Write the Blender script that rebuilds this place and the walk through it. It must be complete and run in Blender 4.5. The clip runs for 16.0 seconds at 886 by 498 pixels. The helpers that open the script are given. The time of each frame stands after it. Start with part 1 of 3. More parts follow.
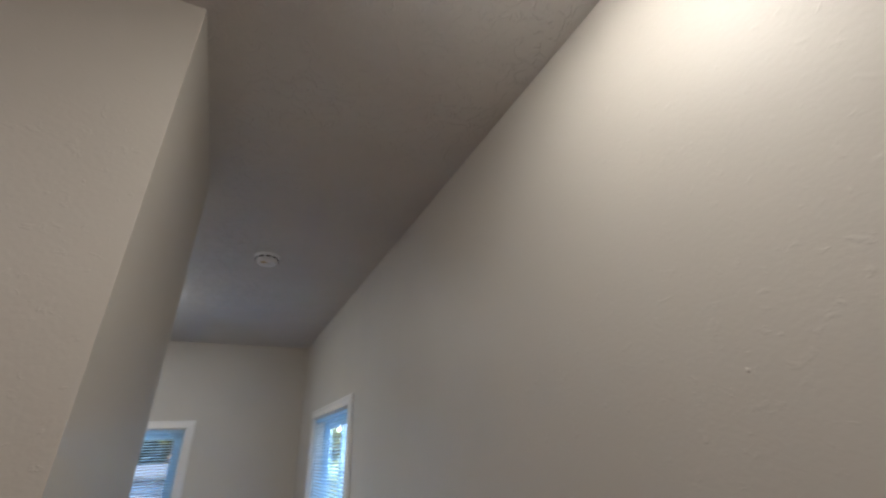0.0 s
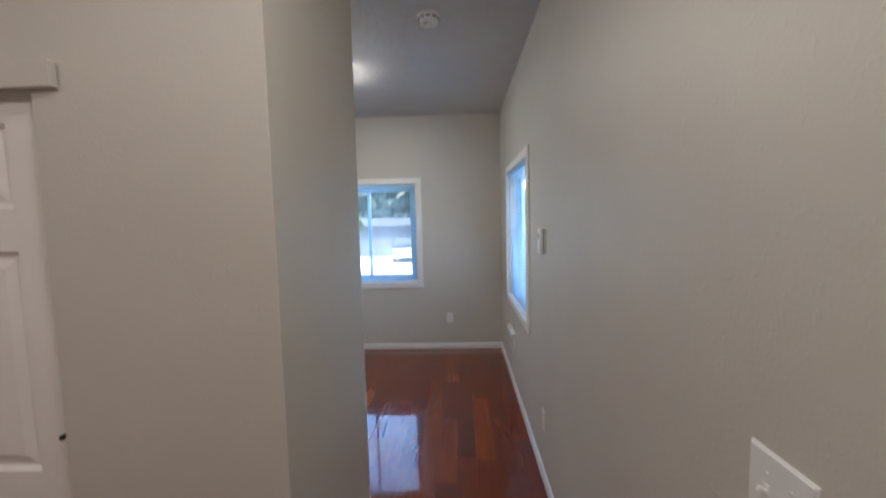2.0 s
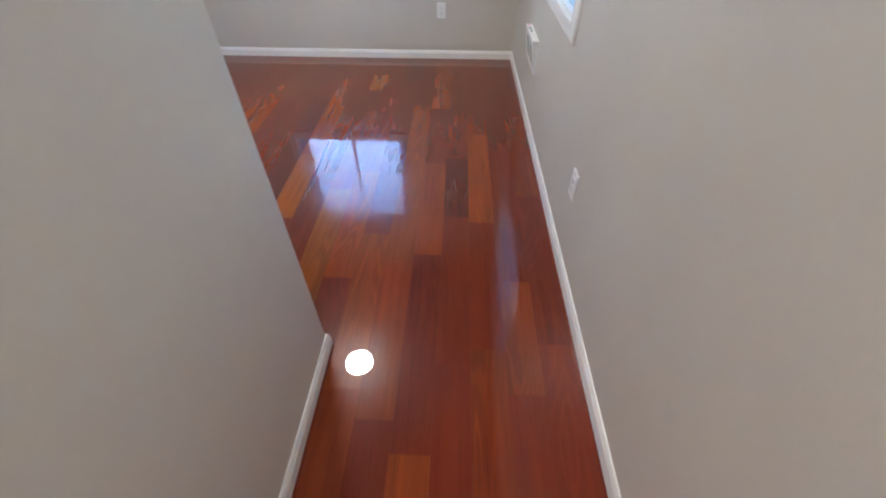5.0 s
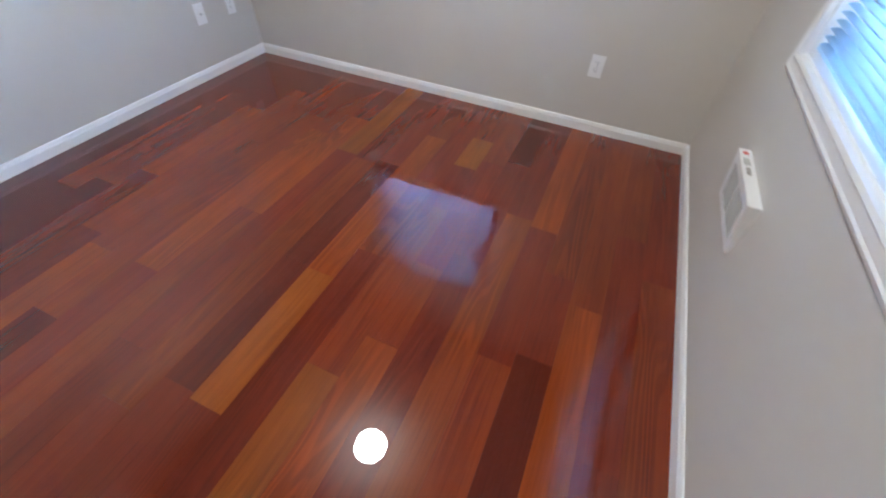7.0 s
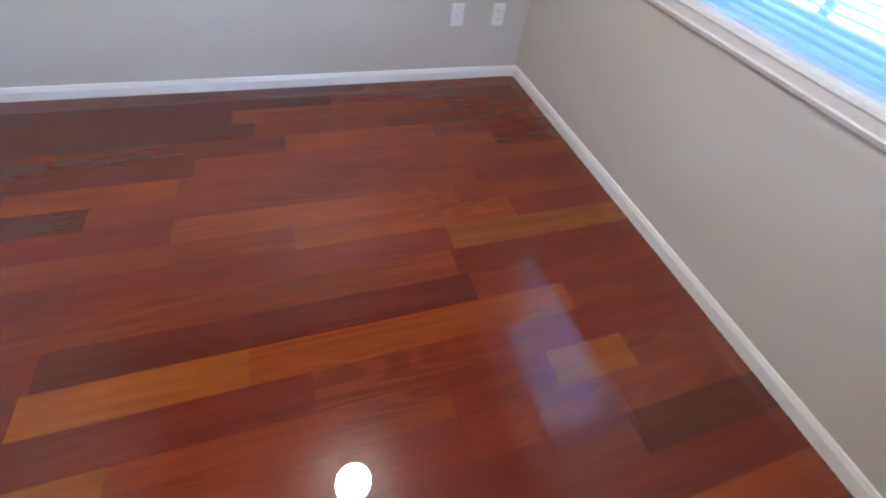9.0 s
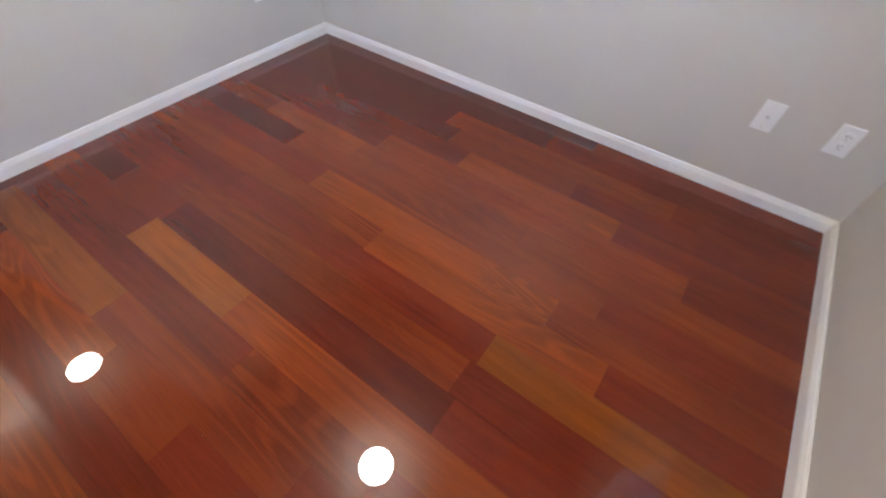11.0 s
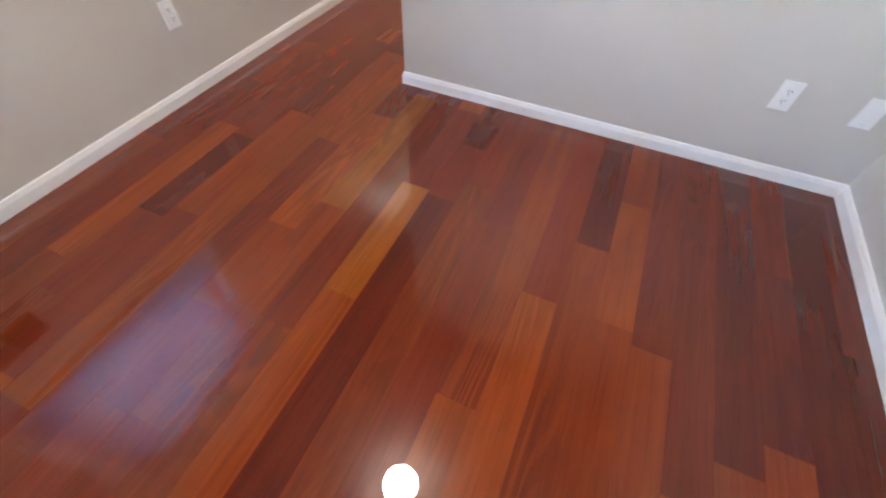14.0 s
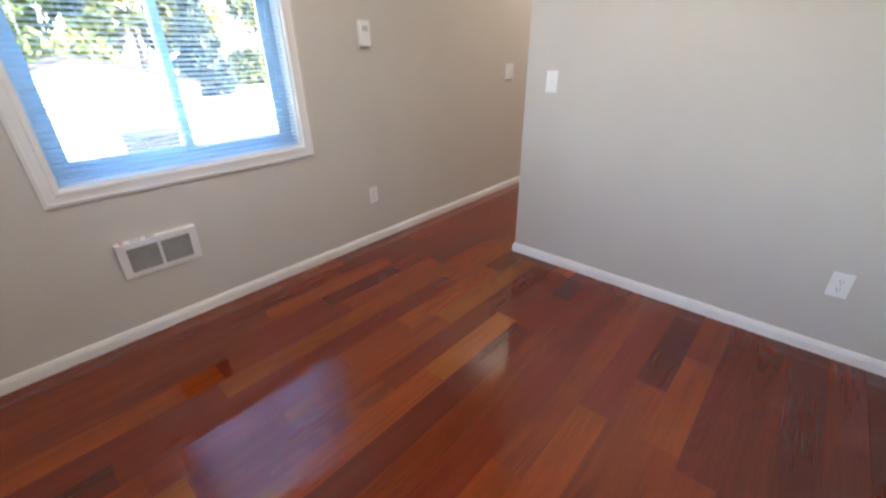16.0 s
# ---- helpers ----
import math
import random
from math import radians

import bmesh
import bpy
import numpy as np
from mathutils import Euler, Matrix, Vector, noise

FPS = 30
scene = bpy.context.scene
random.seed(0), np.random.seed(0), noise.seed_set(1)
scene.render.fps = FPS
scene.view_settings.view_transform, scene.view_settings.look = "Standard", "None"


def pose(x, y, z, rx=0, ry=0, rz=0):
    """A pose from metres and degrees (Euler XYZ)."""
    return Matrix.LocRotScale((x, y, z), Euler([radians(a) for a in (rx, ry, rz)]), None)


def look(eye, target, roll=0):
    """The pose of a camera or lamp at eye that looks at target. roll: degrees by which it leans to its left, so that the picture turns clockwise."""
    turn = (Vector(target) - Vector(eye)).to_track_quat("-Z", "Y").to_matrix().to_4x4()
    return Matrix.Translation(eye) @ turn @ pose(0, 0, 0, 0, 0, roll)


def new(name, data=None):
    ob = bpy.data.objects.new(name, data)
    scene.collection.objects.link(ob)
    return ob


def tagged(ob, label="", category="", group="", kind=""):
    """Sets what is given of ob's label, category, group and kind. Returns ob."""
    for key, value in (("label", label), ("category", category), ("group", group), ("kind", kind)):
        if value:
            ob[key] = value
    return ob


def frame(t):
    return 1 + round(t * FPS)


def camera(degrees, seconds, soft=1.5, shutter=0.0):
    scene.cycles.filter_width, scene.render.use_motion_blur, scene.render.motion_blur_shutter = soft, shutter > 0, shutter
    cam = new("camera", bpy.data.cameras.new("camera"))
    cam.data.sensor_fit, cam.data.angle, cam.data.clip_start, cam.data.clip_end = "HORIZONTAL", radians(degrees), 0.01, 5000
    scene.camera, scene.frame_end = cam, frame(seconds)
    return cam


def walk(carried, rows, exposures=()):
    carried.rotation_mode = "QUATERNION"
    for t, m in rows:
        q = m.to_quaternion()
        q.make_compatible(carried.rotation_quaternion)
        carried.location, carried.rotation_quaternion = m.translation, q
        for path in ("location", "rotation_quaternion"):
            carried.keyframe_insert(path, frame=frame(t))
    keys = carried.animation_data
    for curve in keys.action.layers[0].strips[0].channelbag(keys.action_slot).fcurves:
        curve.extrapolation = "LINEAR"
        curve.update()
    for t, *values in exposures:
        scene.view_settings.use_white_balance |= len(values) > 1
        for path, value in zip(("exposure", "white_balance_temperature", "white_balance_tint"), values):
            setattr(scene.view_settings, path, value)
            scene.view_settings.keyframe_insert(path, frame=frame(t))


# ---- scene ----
cam = camera(95.7, 16.0, soft=2.0, shutter=0.4)
PATH = [
    (0, (-0.712, -4.585, 1.705), (0.133, -3.004, 2.591), -3.0),
    (0.5, (-0.545, -4.590, 1.712), (-0.215, -2.810, 2.564), -1.15),
    (1, (-0.490, -4.632, 1.662), (-0.479, -2.740, 2.308), -0.7),
    (1.5, (-0.468, -4.687, 1.612), (-0.543, -2.708, 1.892), -1.1),
    (2, (-0.466, -4.707, 1.572), (-0.557, -2.716, 1.413), -1.4),
    (2.5, (-0.462, -4.686, 1.504), (-0.541, -2.761, 0.965), -0.9),
    (3, (-0.465, -4.648, 1.433), (-0.52, -2.86, 0.539), -0.7),
    (3.5, (-0.461, -4.536, 1.373), (-0.495, -2.886, 0.243), -0.2),
    (3.7, (-0.452, -4.463, 1.379), (-0.484, -2.87, 0.171), -0.1),
    (5.8, (-0.518, -3.173, 1.254), (-0.618, -1.773, -0.172), 1.2),
    (6, (-0.53, -3.038, 1.262), (-0.676, -1.649, -0.17), 1.3),
    (6.5, (-0.521, -2.689, 1.249), (-0.825, -1.336, -0.193), 2.2),
    (7, (-0.527, -2.399, 1.245), (-1.02, -1.115, -0.207), 3.7),
    (7.5, (-0.585, -2.112, 1.255), (-1.26, -0.938, -0.217), 6.3),
    (8, (-0.581, -1.798, 1.255), (-1.465, -0.819, -0.248), 6.5),
    (8.5, (-0.619, -1.539, 1.228), (-1.679, -0.773, -0.285), 7.5),
    (9, (-0.703, -1.337, 1.222), (-1.891, -0.803, -0.296), 9.1),
    (9.2, (-0.703, -1.218, 1.204), (-1.956, -0.841, -0.308), 6.7),
    (11.3, (-1.254, -0.666, 1.204), (-2.219, -1.454, -0.361), 6.2),
    (11.5, (-1.321, -0.709, 1.224), (-2.227, -1.533, -0.358), 9.2),
    (12, (-1.562, -0.75, 1.184), (-2.198, -1.798, -0.396), 6.8),
    (12.5, (-1.709, -0.816, 1.144), (-2.082, -1.988, -0.433), 6.2),
    (13, (-1.821, -0.91, 1.159), (-1.924, -2.115, -0.434), 6.4),
    (13.5, (-1.841, -1.05, 1.17), (-1.665, -2.24, -0.427), 5.2),
    (14, (-1.925, -1.096, 1.177), (-1.461, -2.242, -0.395), 2.3),
    (14.5, (-2.015, -1.027, 1.174), (-1.3, -2.164, -0.308), -0.1),
    (15, (-2.104, -0.871, 1.205), (-1.202, -2.025, -0.157), -0.8),
    (15.5, (-2.205, -0.736, 1.233), (-1.135, -1.953, 0.06), -1.3),
    (16, (-2.309, -0.646, 1.31), (-1.094, -1.969, 0.429), -1.0),
]
EXPOSURES = [(0, 3.9, 6350, 9), (1.5, 4.2, 6300, 9), (2.5, 4.55, 6250, 9), (3.5, 5.02, 6250, 9), (6.0, 5.35, 6100, 8), (9.0, 5.3, 6400, 11), (12.5, 5.45, 7300, 14), (13.5, 5.5, 7200, 14), (14.5, 5.5, 6700, 11), (16, 5.05, 7000, 13)]
walk(cam, [(t, look(eye, target, roll)) for t, eye, target, roll in PATH], exposures=EXPOSURES)

SKY, SUN = 0.15, 2.4
LAMP1, LAMP2, HALL_FILL = 4.5, 2.3, 3.0
SLAT_TILT = 10.5

# ---- light ----
world = bpy.data.worlds.new("sky_world")
scene.world = world
world.use_nodes = True
wn = world.node_tree.nodes
wl = world.node_tree.links
sky = wn.new("ShaderNodeTexSky")
sky.sky_type = "NISHITA"
sky.sun_disc = False
sky.sun_elevation = radians(52)
sky.sun_rotation = math.atan2(-0.6, -0.6)
wn["Background"].inputs["Strength"].default_value = SKY
wl.new(sky.outputs[0], wn["Background"].inputs["Color"])
sun = new("sun", bpy.data.lights.new("sun", "SUN"))
sun.data.energy, sun.data.angle, sun.data.color = SUN, radians(0.5), (1.0, 0.94, 0.85)
sun.matrix_world = look((-6.0, -6.0, 10.9), (0, 0, 0))


# ---- materials ----
class Mat:
    """A small wrapper round one node material."""

    def __init__(self, name):
        self.m = bpy.data.materials.new(name)
        self.m.use_nodes = True
        self.n, self.l = self.m.node_tree.nodes, self.m.node_tree.links
        self.b = self.n["Principled BSDF"]

    def put(self, kind, **kw):
        node = self.n.new("ShaderNode" + kind)
        for k, v in kw.items():
            node.inputs[k].default_value = v
        return node

    def to(self, a, b):
        self.l.new(a, b)

    def set(self, **kw):
        for k, v in kw.items():
            self.b.inputs[k.replace("_", " ")].default_value = v

    def pos(self, scale=(1, 1, 1), jitter=False):
        """World position, stretched; with jitter each object gets its own part of the pattern."""
        g = self.put("NewGeometry")
        out = g.outputs["Position"]
        if jitter:
            info = self.put("ObjectInfo")
            mul = self.n.new("ShaderNodeVectorMath")
            mul.operation = "MULTIPLY_ADD"
            mul.inputs[1].default_value = (37.0, 53.0, 19.0)
            comb = self.put("CombineXYZ")
            for i in range(3):
                self.to(info.outputs["Random"], comb.inputs[i])
            self.to(comb.outputs[0], mul.inputs[0])
            self.to(out, mul.inputs[2])
            out = mul.outputs[0]
        mp = self.put("Mapping")
        mp.inputs["Scale"].default_value = scale
        self.to(out, mp.inputs["Vector"])
        return mp.outputs[0]

    def noise(self, vec, scale, detail=3.0, rough=0.55, distort=0.0):
        t = self.put("TexNoise", Scale=scale, Detail=detail, Roughness=rough, Distortion=distort)
        self.to(vec, t.inputs["Vector"])
        return t.outputs["Fac"]

    def ramp(self, fac, *stops):
        r = self.put("ValToRGB")
        e = r.color_ramp.elements
        while len(e) < len(stops):
            e.new(0.5)
        for el, (p, c) in zip(e, stops):
            el.position, el.color = p, (*c, 1) if len(c) == 3 else c
        self.to(fac, r.inputs["Fac"])
        return r.outputs["Color"]

    def mix(self, fac, a, b, mode="MIX"):
        x = self.n.new("ShaderNodeMix")
        x.data_type, x.blend_type = "RGBA", mode
        for sock, v in ((x.inputs["Factor"], fac), (x.inputs["A"], a), (x.inputs["B"], b)):
            if isinstance(v, bpy.types.NodeSocket):
                self.to(v, sock)
            else:
                sock.default_value = v if isinstance(v, (int, float)) else (*v, 1)
        return x.outputs["Result"]

    def math(self, op, a, b=0.0):
        x = self.n.new("ShaderNodeMath")
        x.operation = op
        for sock, v in zip(x.inputs, (a, b)):
            if isinstance(v, bpy.types.NodeSocket):
                self.to(v, sock)
            else:
                sock.default_value = v
        return x.outputs[0]

    def bump(self, height, strength, distance):
        b = self.put("Bump", Strength=strength, Distance=distance)
        self.to(height, b.inputs["Height"])
        self.to(b.outputs[0], self.b.inputs["Normal"])
        return self

    def color(self, sock):
        self.to(sock, self.b.inputs["Base Color"])
        return self


def grey(v):
    return (v, v, v)


def painted(name, rgb, rough=0.55, scale=90.0, bump=0.25, dist=0.002, spread=0.05):
    """Roller-painted plaster with a fine orange-peel skin and faint patchiness."""
    m = Mat(name)
    p = m.pos()
    big = m.noise(p, 1.7, 3)
    c0 = tuple(c * (1 - spread) for c in rgb)
    c1 = tuple(min(1, c * (1 + spread)) for c in rgb)
    m.color(m.ramp(big, (0.3, c0), (0.7, c1)))
    fine = m.noise(p, scale, 2, 0.5)
    lumps = m.ramp(m.noise(p, scale * 0.32, 4, 0.6, 0.6), (0.60, grey(0)), (0.70, grey(1)))
    h = m.math("ADD", m.math("MULTIPLY", fine, 0.5), m.math("MULTIPLY", lumps, 0.5))
    m.set(Roughness=rough)
    return m.bump(h, bump, dist).m


WALL = painted("wall_paint", (0.55, 0.52, 0.475), 0.5, 100, 0.45, 0.0018, 0.025)


def knockdown():
    m = Mat("ceiling_texture")
    p = m.pos()
    m.color(m.ramp(m.noise(p, 2.0, 3), (0.3, (0.62, 0.605, 0.58)), (0.7, (0.67, 0.655, 0.63))))
    splat = m.ramp(m.noise(p, 19.0, 5, 0.62, 0.9), (0.5, grey(0)), (0.56, grey(1)))
    fine = m.noise(p, 120, 2)
    h = m.math("ADD", m.math("MULTIPLY", splat, 0.8), m.math("MULTIPLY", fine, 0.2))
    m.set(Roughness=0.75)
    return m.bump(h, 0.75, 0.004).m


CEIL = knockdown()


def trim_paint(name, rgb, rough=0.32):
    m = Mat(name)
    p = m.pos()
    m.color(m.ramp(m.noise(p, 5, 4), (0.3, tuple(c * 0.95 for c in rgb)), (0.7, rgb)))
    m.set(Roughness=rough)
    return m.bump(m.noise(p, 160, 2), 0.08, 0.001).m


TRIM = trim_paint("trim_white", (0.80, 0.79, 0.77))
DOORW = trim_paint("door_white", (0.78, 0.75, 0.73), 0.4)
# Blue skylight falling on white frames is put into this base colour.
VINYL = trim_paint("vinyl_skylit_blue", (0.60, 0.82, 0.98), 0.35)
SHEDW = trim_paint("shed_white", (0.6, 0.6, 0.6), 0.6)
PLASTIC = trim_paint("plastic_white", (0.80, 0.80, 0.79), 0.3)


def slat_vinyl():
    """Thin vinyl that lets some light through; blue skylight is put into its colours."""
    m = Mat("slat_vinyl")
    m.color(m.ramp(m.noise(m.pos(), 6, 3), (0.3, (0.66, 0.83, 0.98)), (0.7, (0.70, 0.86, 0.99))))
    m.set(Roughness=0.4)
    t = m.put("BsdfTranslucent", Color=(0.74, 0.90, 1.0, 1))
    mixer = m.put("MixShader", Fac=0.68)
    m.to(m.b.outputs[0], mixer.inputs[1])
    m.to(t.outputs[0], mixer.inputs[2])
    m.to(mixer.outputs[0], m.n["Material Output"].inputs["Surface"])
    return m.m


SLAT = slat_vinyl()


def simple(name, rgb, rough=0.5, metal=0.0, spread=0.12, scale=12.0):
    m = Mat(name)
    m.color(m.ramp(m.noise(m.pos(), scale, 4), (0.3, tuple(c * (1 - spread) for c in rgb)), (0.7, tuple(min(1, c * (1 + spread)) for c in rgb))))
    m.set(Roughness=rough, Metallic=metal)
    return m.m


DARK = simple("dark_bronze", (0.03, 0.02, 0.016), 0.45, 0.6)
SLOT = simple("slot_dark", (0.02, 0.02, 0.02), 0.6)
STEEL = simple("screw_steel", (0.6, 0.6, 0.6), 0.35, 0.9)
RED = simple("red_mark", (0.55, 0.04, 0.03), 0.4)
LCD = simple("display_grey", (0.55, 0.56, 0.54), 0.25)


def wood(name, dark, mid, light, figure):
    """Polished hardwood: soft streaks, flame figure and fine pores along the board, under a glossy lacquer."""
    m = Mat(name)
    streak = m.noise(m.pos((16, 0.9, 16), True), 1.0, 6, 0.62, 1.2)
    pores = m.noise(m.pos((150, 4.5, 150), True), 1.0, 3, 0.6, 0.4)
    contour = m.noise(m.pos((4.2, 0.42, 4.2), True), 1.0, 2, 0.5, 0.6)
    flame = m.math("SINE", m.math("MULTIPLY", contour, 170.0))
    base = m.ramp(streak, (0.22, dark), (0.5, mid), (0.80, light))
    info = m.put("ObjectInfo")
    tone = m.ramp(info.outputs["Random"], (0.0, grey(0.86)), (0.5, grey(1.0)), (1.0, grey(1.14)))
    base = m.mix(1.0, base, tone, "MULTIPLY")
    fig = m.ramp(flame, (0.0, grey(0.76)), (0.6, grey(1.0)), (1.0, grey(1.06)))
    patch = m.ramp(m.noise(m.pos((3, 1.1, 3), True), 1.0, 2), (0.45, grey(0)), (0.62, grey(1)))
    base = m.mix(m.math("MULTIPLY", patch, figure), base, fig, "MULTIPLY")
    base = m.mix(0.35, base, m.ramp(pores, (0.34, grey(0.6)), (0.5, grey(1.03))), "MULTIPLY")
    blot = m.ramp(m.noise(m.pos((4, 1.6, 4), True), 1.0, 3), (0.3, grey(0.78)), (0.7, grey(1.12)))
    m.color(m.mix(0.8, base, blot, "MULTIPLY"))
    scuff = m.ramp(m.noise(m.pos((3, 1.5, 3)), 1.4, 4), (0.35, grey(0.008)), (0.7, grey(0.024)))
    m.to(scuff, m.b.inputs["Coat Roughness"])
    m.set(Specular_IOR_Level=0.08, Roughness=0.26, Coat_Weight=1.0, Coat_IOR=1.56)

    wavy = m.noise(m.pos((12, 3, 12)), 1.0, 2)
    dips = m.ramp(m.noise(m.pos((48, 18, 48)), 1.0, 1), (0.58, grey(0)), (0.80, grey(1)))
    h = m.math("ADD", m.math("MULTIPLY", wavy, 0.6), m.math("MULTIPLY", dips, 0.22))
    b = m.put("Bump", Strength=0.028, Distance=0.002)
    m.to(h, b.inputs["Height"])
    m.to(b.outputs[0], m.b.inputs["Normal"])
    m.to(b.outputs[0], m.b.inputs["Coat Normal"])
    return m.m


WOODS = [
    wood("cherry_dark", (0.078, 0.0076, 0.0026), (0.100, 0.0104, 0.0030), (0.120, 0.0140, 0.0038), 0.4),
    wood("cherry_red", (0.120, 0.0120, 0.0030), (0.153, 0.0162, 0.0036), (0.184, 0.0216, 0.0046), 0.5),
    wood("cherry_brown", (0.134, 0.0168, 0.0028), (0.178, 0.0238, 0.0036), (0.215, 0.0322, 0.0048), 1.0),
    wood("cherry_orange", (0.158, 0.0228, 0.0026), (0.214, 0.0328, 0.0034), (0.264, 0.0452, 0.0050), 0.9),
    wood("cherry_gold", (0.162, 0.0330, 0.0032), (0.220, 0.0482, 0.0046), (0.272, 0.0660, 0.0064), 0.9),
]
SUBFLOOR = simple("joint_dark", (0.09, 0.016, 0.007), 0.5)


def glass_mat():
    m = Mat("window_glass")
    # Tint is added to the panes to dim and blue the overbright outdoors.
    m.set(Base_Color=(0.75, 0.81, 0.87, 1), Roughness=0.0, IOR=1.45, Transmission_Weight=1.0)
    return m.m


GLASS = glass_mat()


def lit(name, rgb, strength):
    m = Mat(name)
    m.set(Base_Color=(*rgb, 1), Emission_Color=(*rgb, 1), Emission_Strength=strength, Roughness=0.4)
    return m.m


def leaf_mat(name, a, b):
    m = Mat(name)
    g = m.put("NewGeometry")
    m.color(m.ramp(g.outputs["Random Per Island"], (0.0, a), (1.0, b)))
    m.set(Roughness=0.6)
    return m.m


LEAF = leaf_mat("leaf_green", (0.034, 0.055, 0.011), (0.075, 0.10, 0.018))
LEAF_Y = leaf_mat("leaf_yellow_green", (0.075, 0.085, 0.010), (0.14, 0.135, 0.018))
NEEDLE = leaf_mat("needle_green", (0.016, 0.026, 0.016), (0.036, 0.052, 0.034))
BARK = simple("bark", (0.10, 0.07, 0.05), 0.9, 0, 0.4, 6)
CONCRETE = simple("concrete", (0.42, 0.40, 0.37), 0.85, 0, 0.15, 1.2)
ASPHALT = simple("asphalt", (0.15, 0.145, 0.14), 0.9, 0, 0.2, 2.0)
GRASS = simple("lawn", (0.10, 0.13, 0.035), 0.9, 0, 0.35, 1.5)
SIDING = simple("siding_grey", (0.04, 0.042, 0.055), 0.7)
GARAGE = simple("garage_door_grey", (0.055, 0.058, 0.075), 0.6)
ROOFM = simple("shingle", (0.02, 0.021, 0.026), 0.9, 0, 0.3, 4)
BRICK = simple("brown_fascia", (0.022, 0.016, 0.013), 0.85, 0, 0.25, 6)
CARPAINT = simple("car_paint_dark", (0.010, 0.013, 0.020), 0.4)
CHROME = simple("chrome", (0.75, 0.76, 0.78), 0.15, 1.0, 0.02)
TYRE = simple("tyre", (0.025, 0.025, 0.025), 0.8)
CARGLASS = simple("car_glass", (0.03, 0.035, 0.04), 0.08)
BIN = simple("bin_plastic", (0.012, 0.012, 0.02), 0.5)


# ---- building helpers ----
def box(bm, lo, hi, bevel=0.0):
    """Adds one box between two corners to a bmesh."""
    vs = bmesh.ops.create_cube(bm, size=1.0)["verts"]
    for v in vs:
        v.co = Vector([lo[i] + (v.co[i] + 0.5) * (hi[i] - lo[i]) for i in range(3)])
    if bevel:
        es = list({e for v in vs for e in v.link_edges})
        bmesh.ops.bevel(bm, geom=es, offset=bevel, segments=2, affect="EDGES", profile=0.6)
    return bm


def cyl(bm, r1, r2, depth, m, seg=20, bevel=0.0):
    ret = bmesh.ops.create_cone(bm, cap_ends=True, segments=seg, radius1=r1, radius2=r2, depth=depth, matrix=m)
    if bevel:
        caps = [e for e in {e for v in ret["verts"] for e in v.link_edges} if any(len(f.verts) > 4 for f in e.link_faces)]
        bmesh.ops.bevel(bm, geom=caps, offset=bevel, segments=2, affect="EDGES")
    return bm


def link(name, bm, material, smooth=False):
    me = bpy.data.meshes.new(name)
    bmesh.ops.recalc_face_normals(bm, faces=bm.faces)
    bm.to_mesh(me)
    bm.free()
    me.materials.append(material)
    if smooth:
        for p in me.polygons:
            p.use_smooth = True
    return new(name, me)


def part(name, bm, material, parent, label="", smooth=False):
    """One mesh object under a thing or under a part."""
    ob = link(name, bm, material, smooth)
    ob.parent = parent
    if label:
        ob["label"] = label
    return ob


def boxpart(name, lo, hi, material, parent, bevel=0.0, label=""):
    return part(name, box(bmesh.new(), lo, hi, bevel), material, parent, label)


def setting(name, bm, material, label, category):
    return tagged(link(name, bm, material), label, category, "", "structure")


def thing(name, label, category, group="", m=None, kind=""):
    ob = new(name)
    ob.empty_display_size = 0.1
    if m is not None:
        ob.matrix_world = m
    return tagged(ob, label, category, group, kind)


def profile_run(points, path, closed=False):
    """Sweeps a profile of (out, up) pairs along a level path; out is to the path's left. Corners are mitred."""
    bm = bmesh.new()
    rings = []
    n = len(path)
    for i, p in enumerate(path):
        p = Vector(p)
        before = Vector(path[i - 1]) if i or closed else None
        after = Vector(path[(i + 1) % n]) if i < n - 1 or closed else None
        ds = [(p - before).normalized()] if before is not None else []
        ds += [(after - p).normalized()] if after is not None else []
        ns = [Vector((-d.y, d.x, 0)) for d in ds]
        nn = sum(ns, Vector()).normalized()
        k = 1 / max(0.2, nn.dot(ns[0]))
        rings.append([bm.verts.new(p + nn * (o * k) + Vector((0, 0, u))) for o, u in points])
    for a, b in zip(rings, rings[1:] + ([rings[0]] if closed else [])):
        for j in range(len(points)):
            k = (j + 1) % len(points)
            bm.faces.new((a[j], a[k], b[k], b[j]))
    if not closed:
        bm.faces.new(rings[0])
        bm.faces.new(rings[-1][::-1])
    return bm


# ---- the shell ----
H = 2.745          # ceiling height
XW = -3.000        # west wall of the room
YB = -2.933        # room side of the closet block
YC = -3.748        # hall side of the closet block
XP = -0.918        # passage side of the closet block
YS = -6.1          # south end of the hall
T = 0.15           # outer wall thickness
W1 = (-2.138, -0.986, 0.808, 1.967)   # opening in the north wall: x0, x1, z0, z1
W2 = (-1.905, -0.757, 0.808, 1.972)   # opening in the east wall: y0, y1, z0, z1
DX0, DX1, DZ = -2.270, -1.505, 1.935  # closet door opening


def wall_y(name, y0, y1, x0, x1, hole, label):
    """A wall along x, with an optional opening (x0, x1, z0, z1)."""
    bm = bmesh.new()
    if hole:
        a, b, c, d = hole
        box(bm, (x0, y0, 0), (a, y1, H))
        box(bm, (b, y0, 0), (x1, y1, H))
        box(bm, (a, y0, d), (b, y1, H))
        if c > 0:
            box(bm, (a, y0, 0), (b, y1, c))
    else:
        box(bm, (x0, y0, 0), (x1, y1, H))
    return setting(name, bm, WALL, label, "wall")


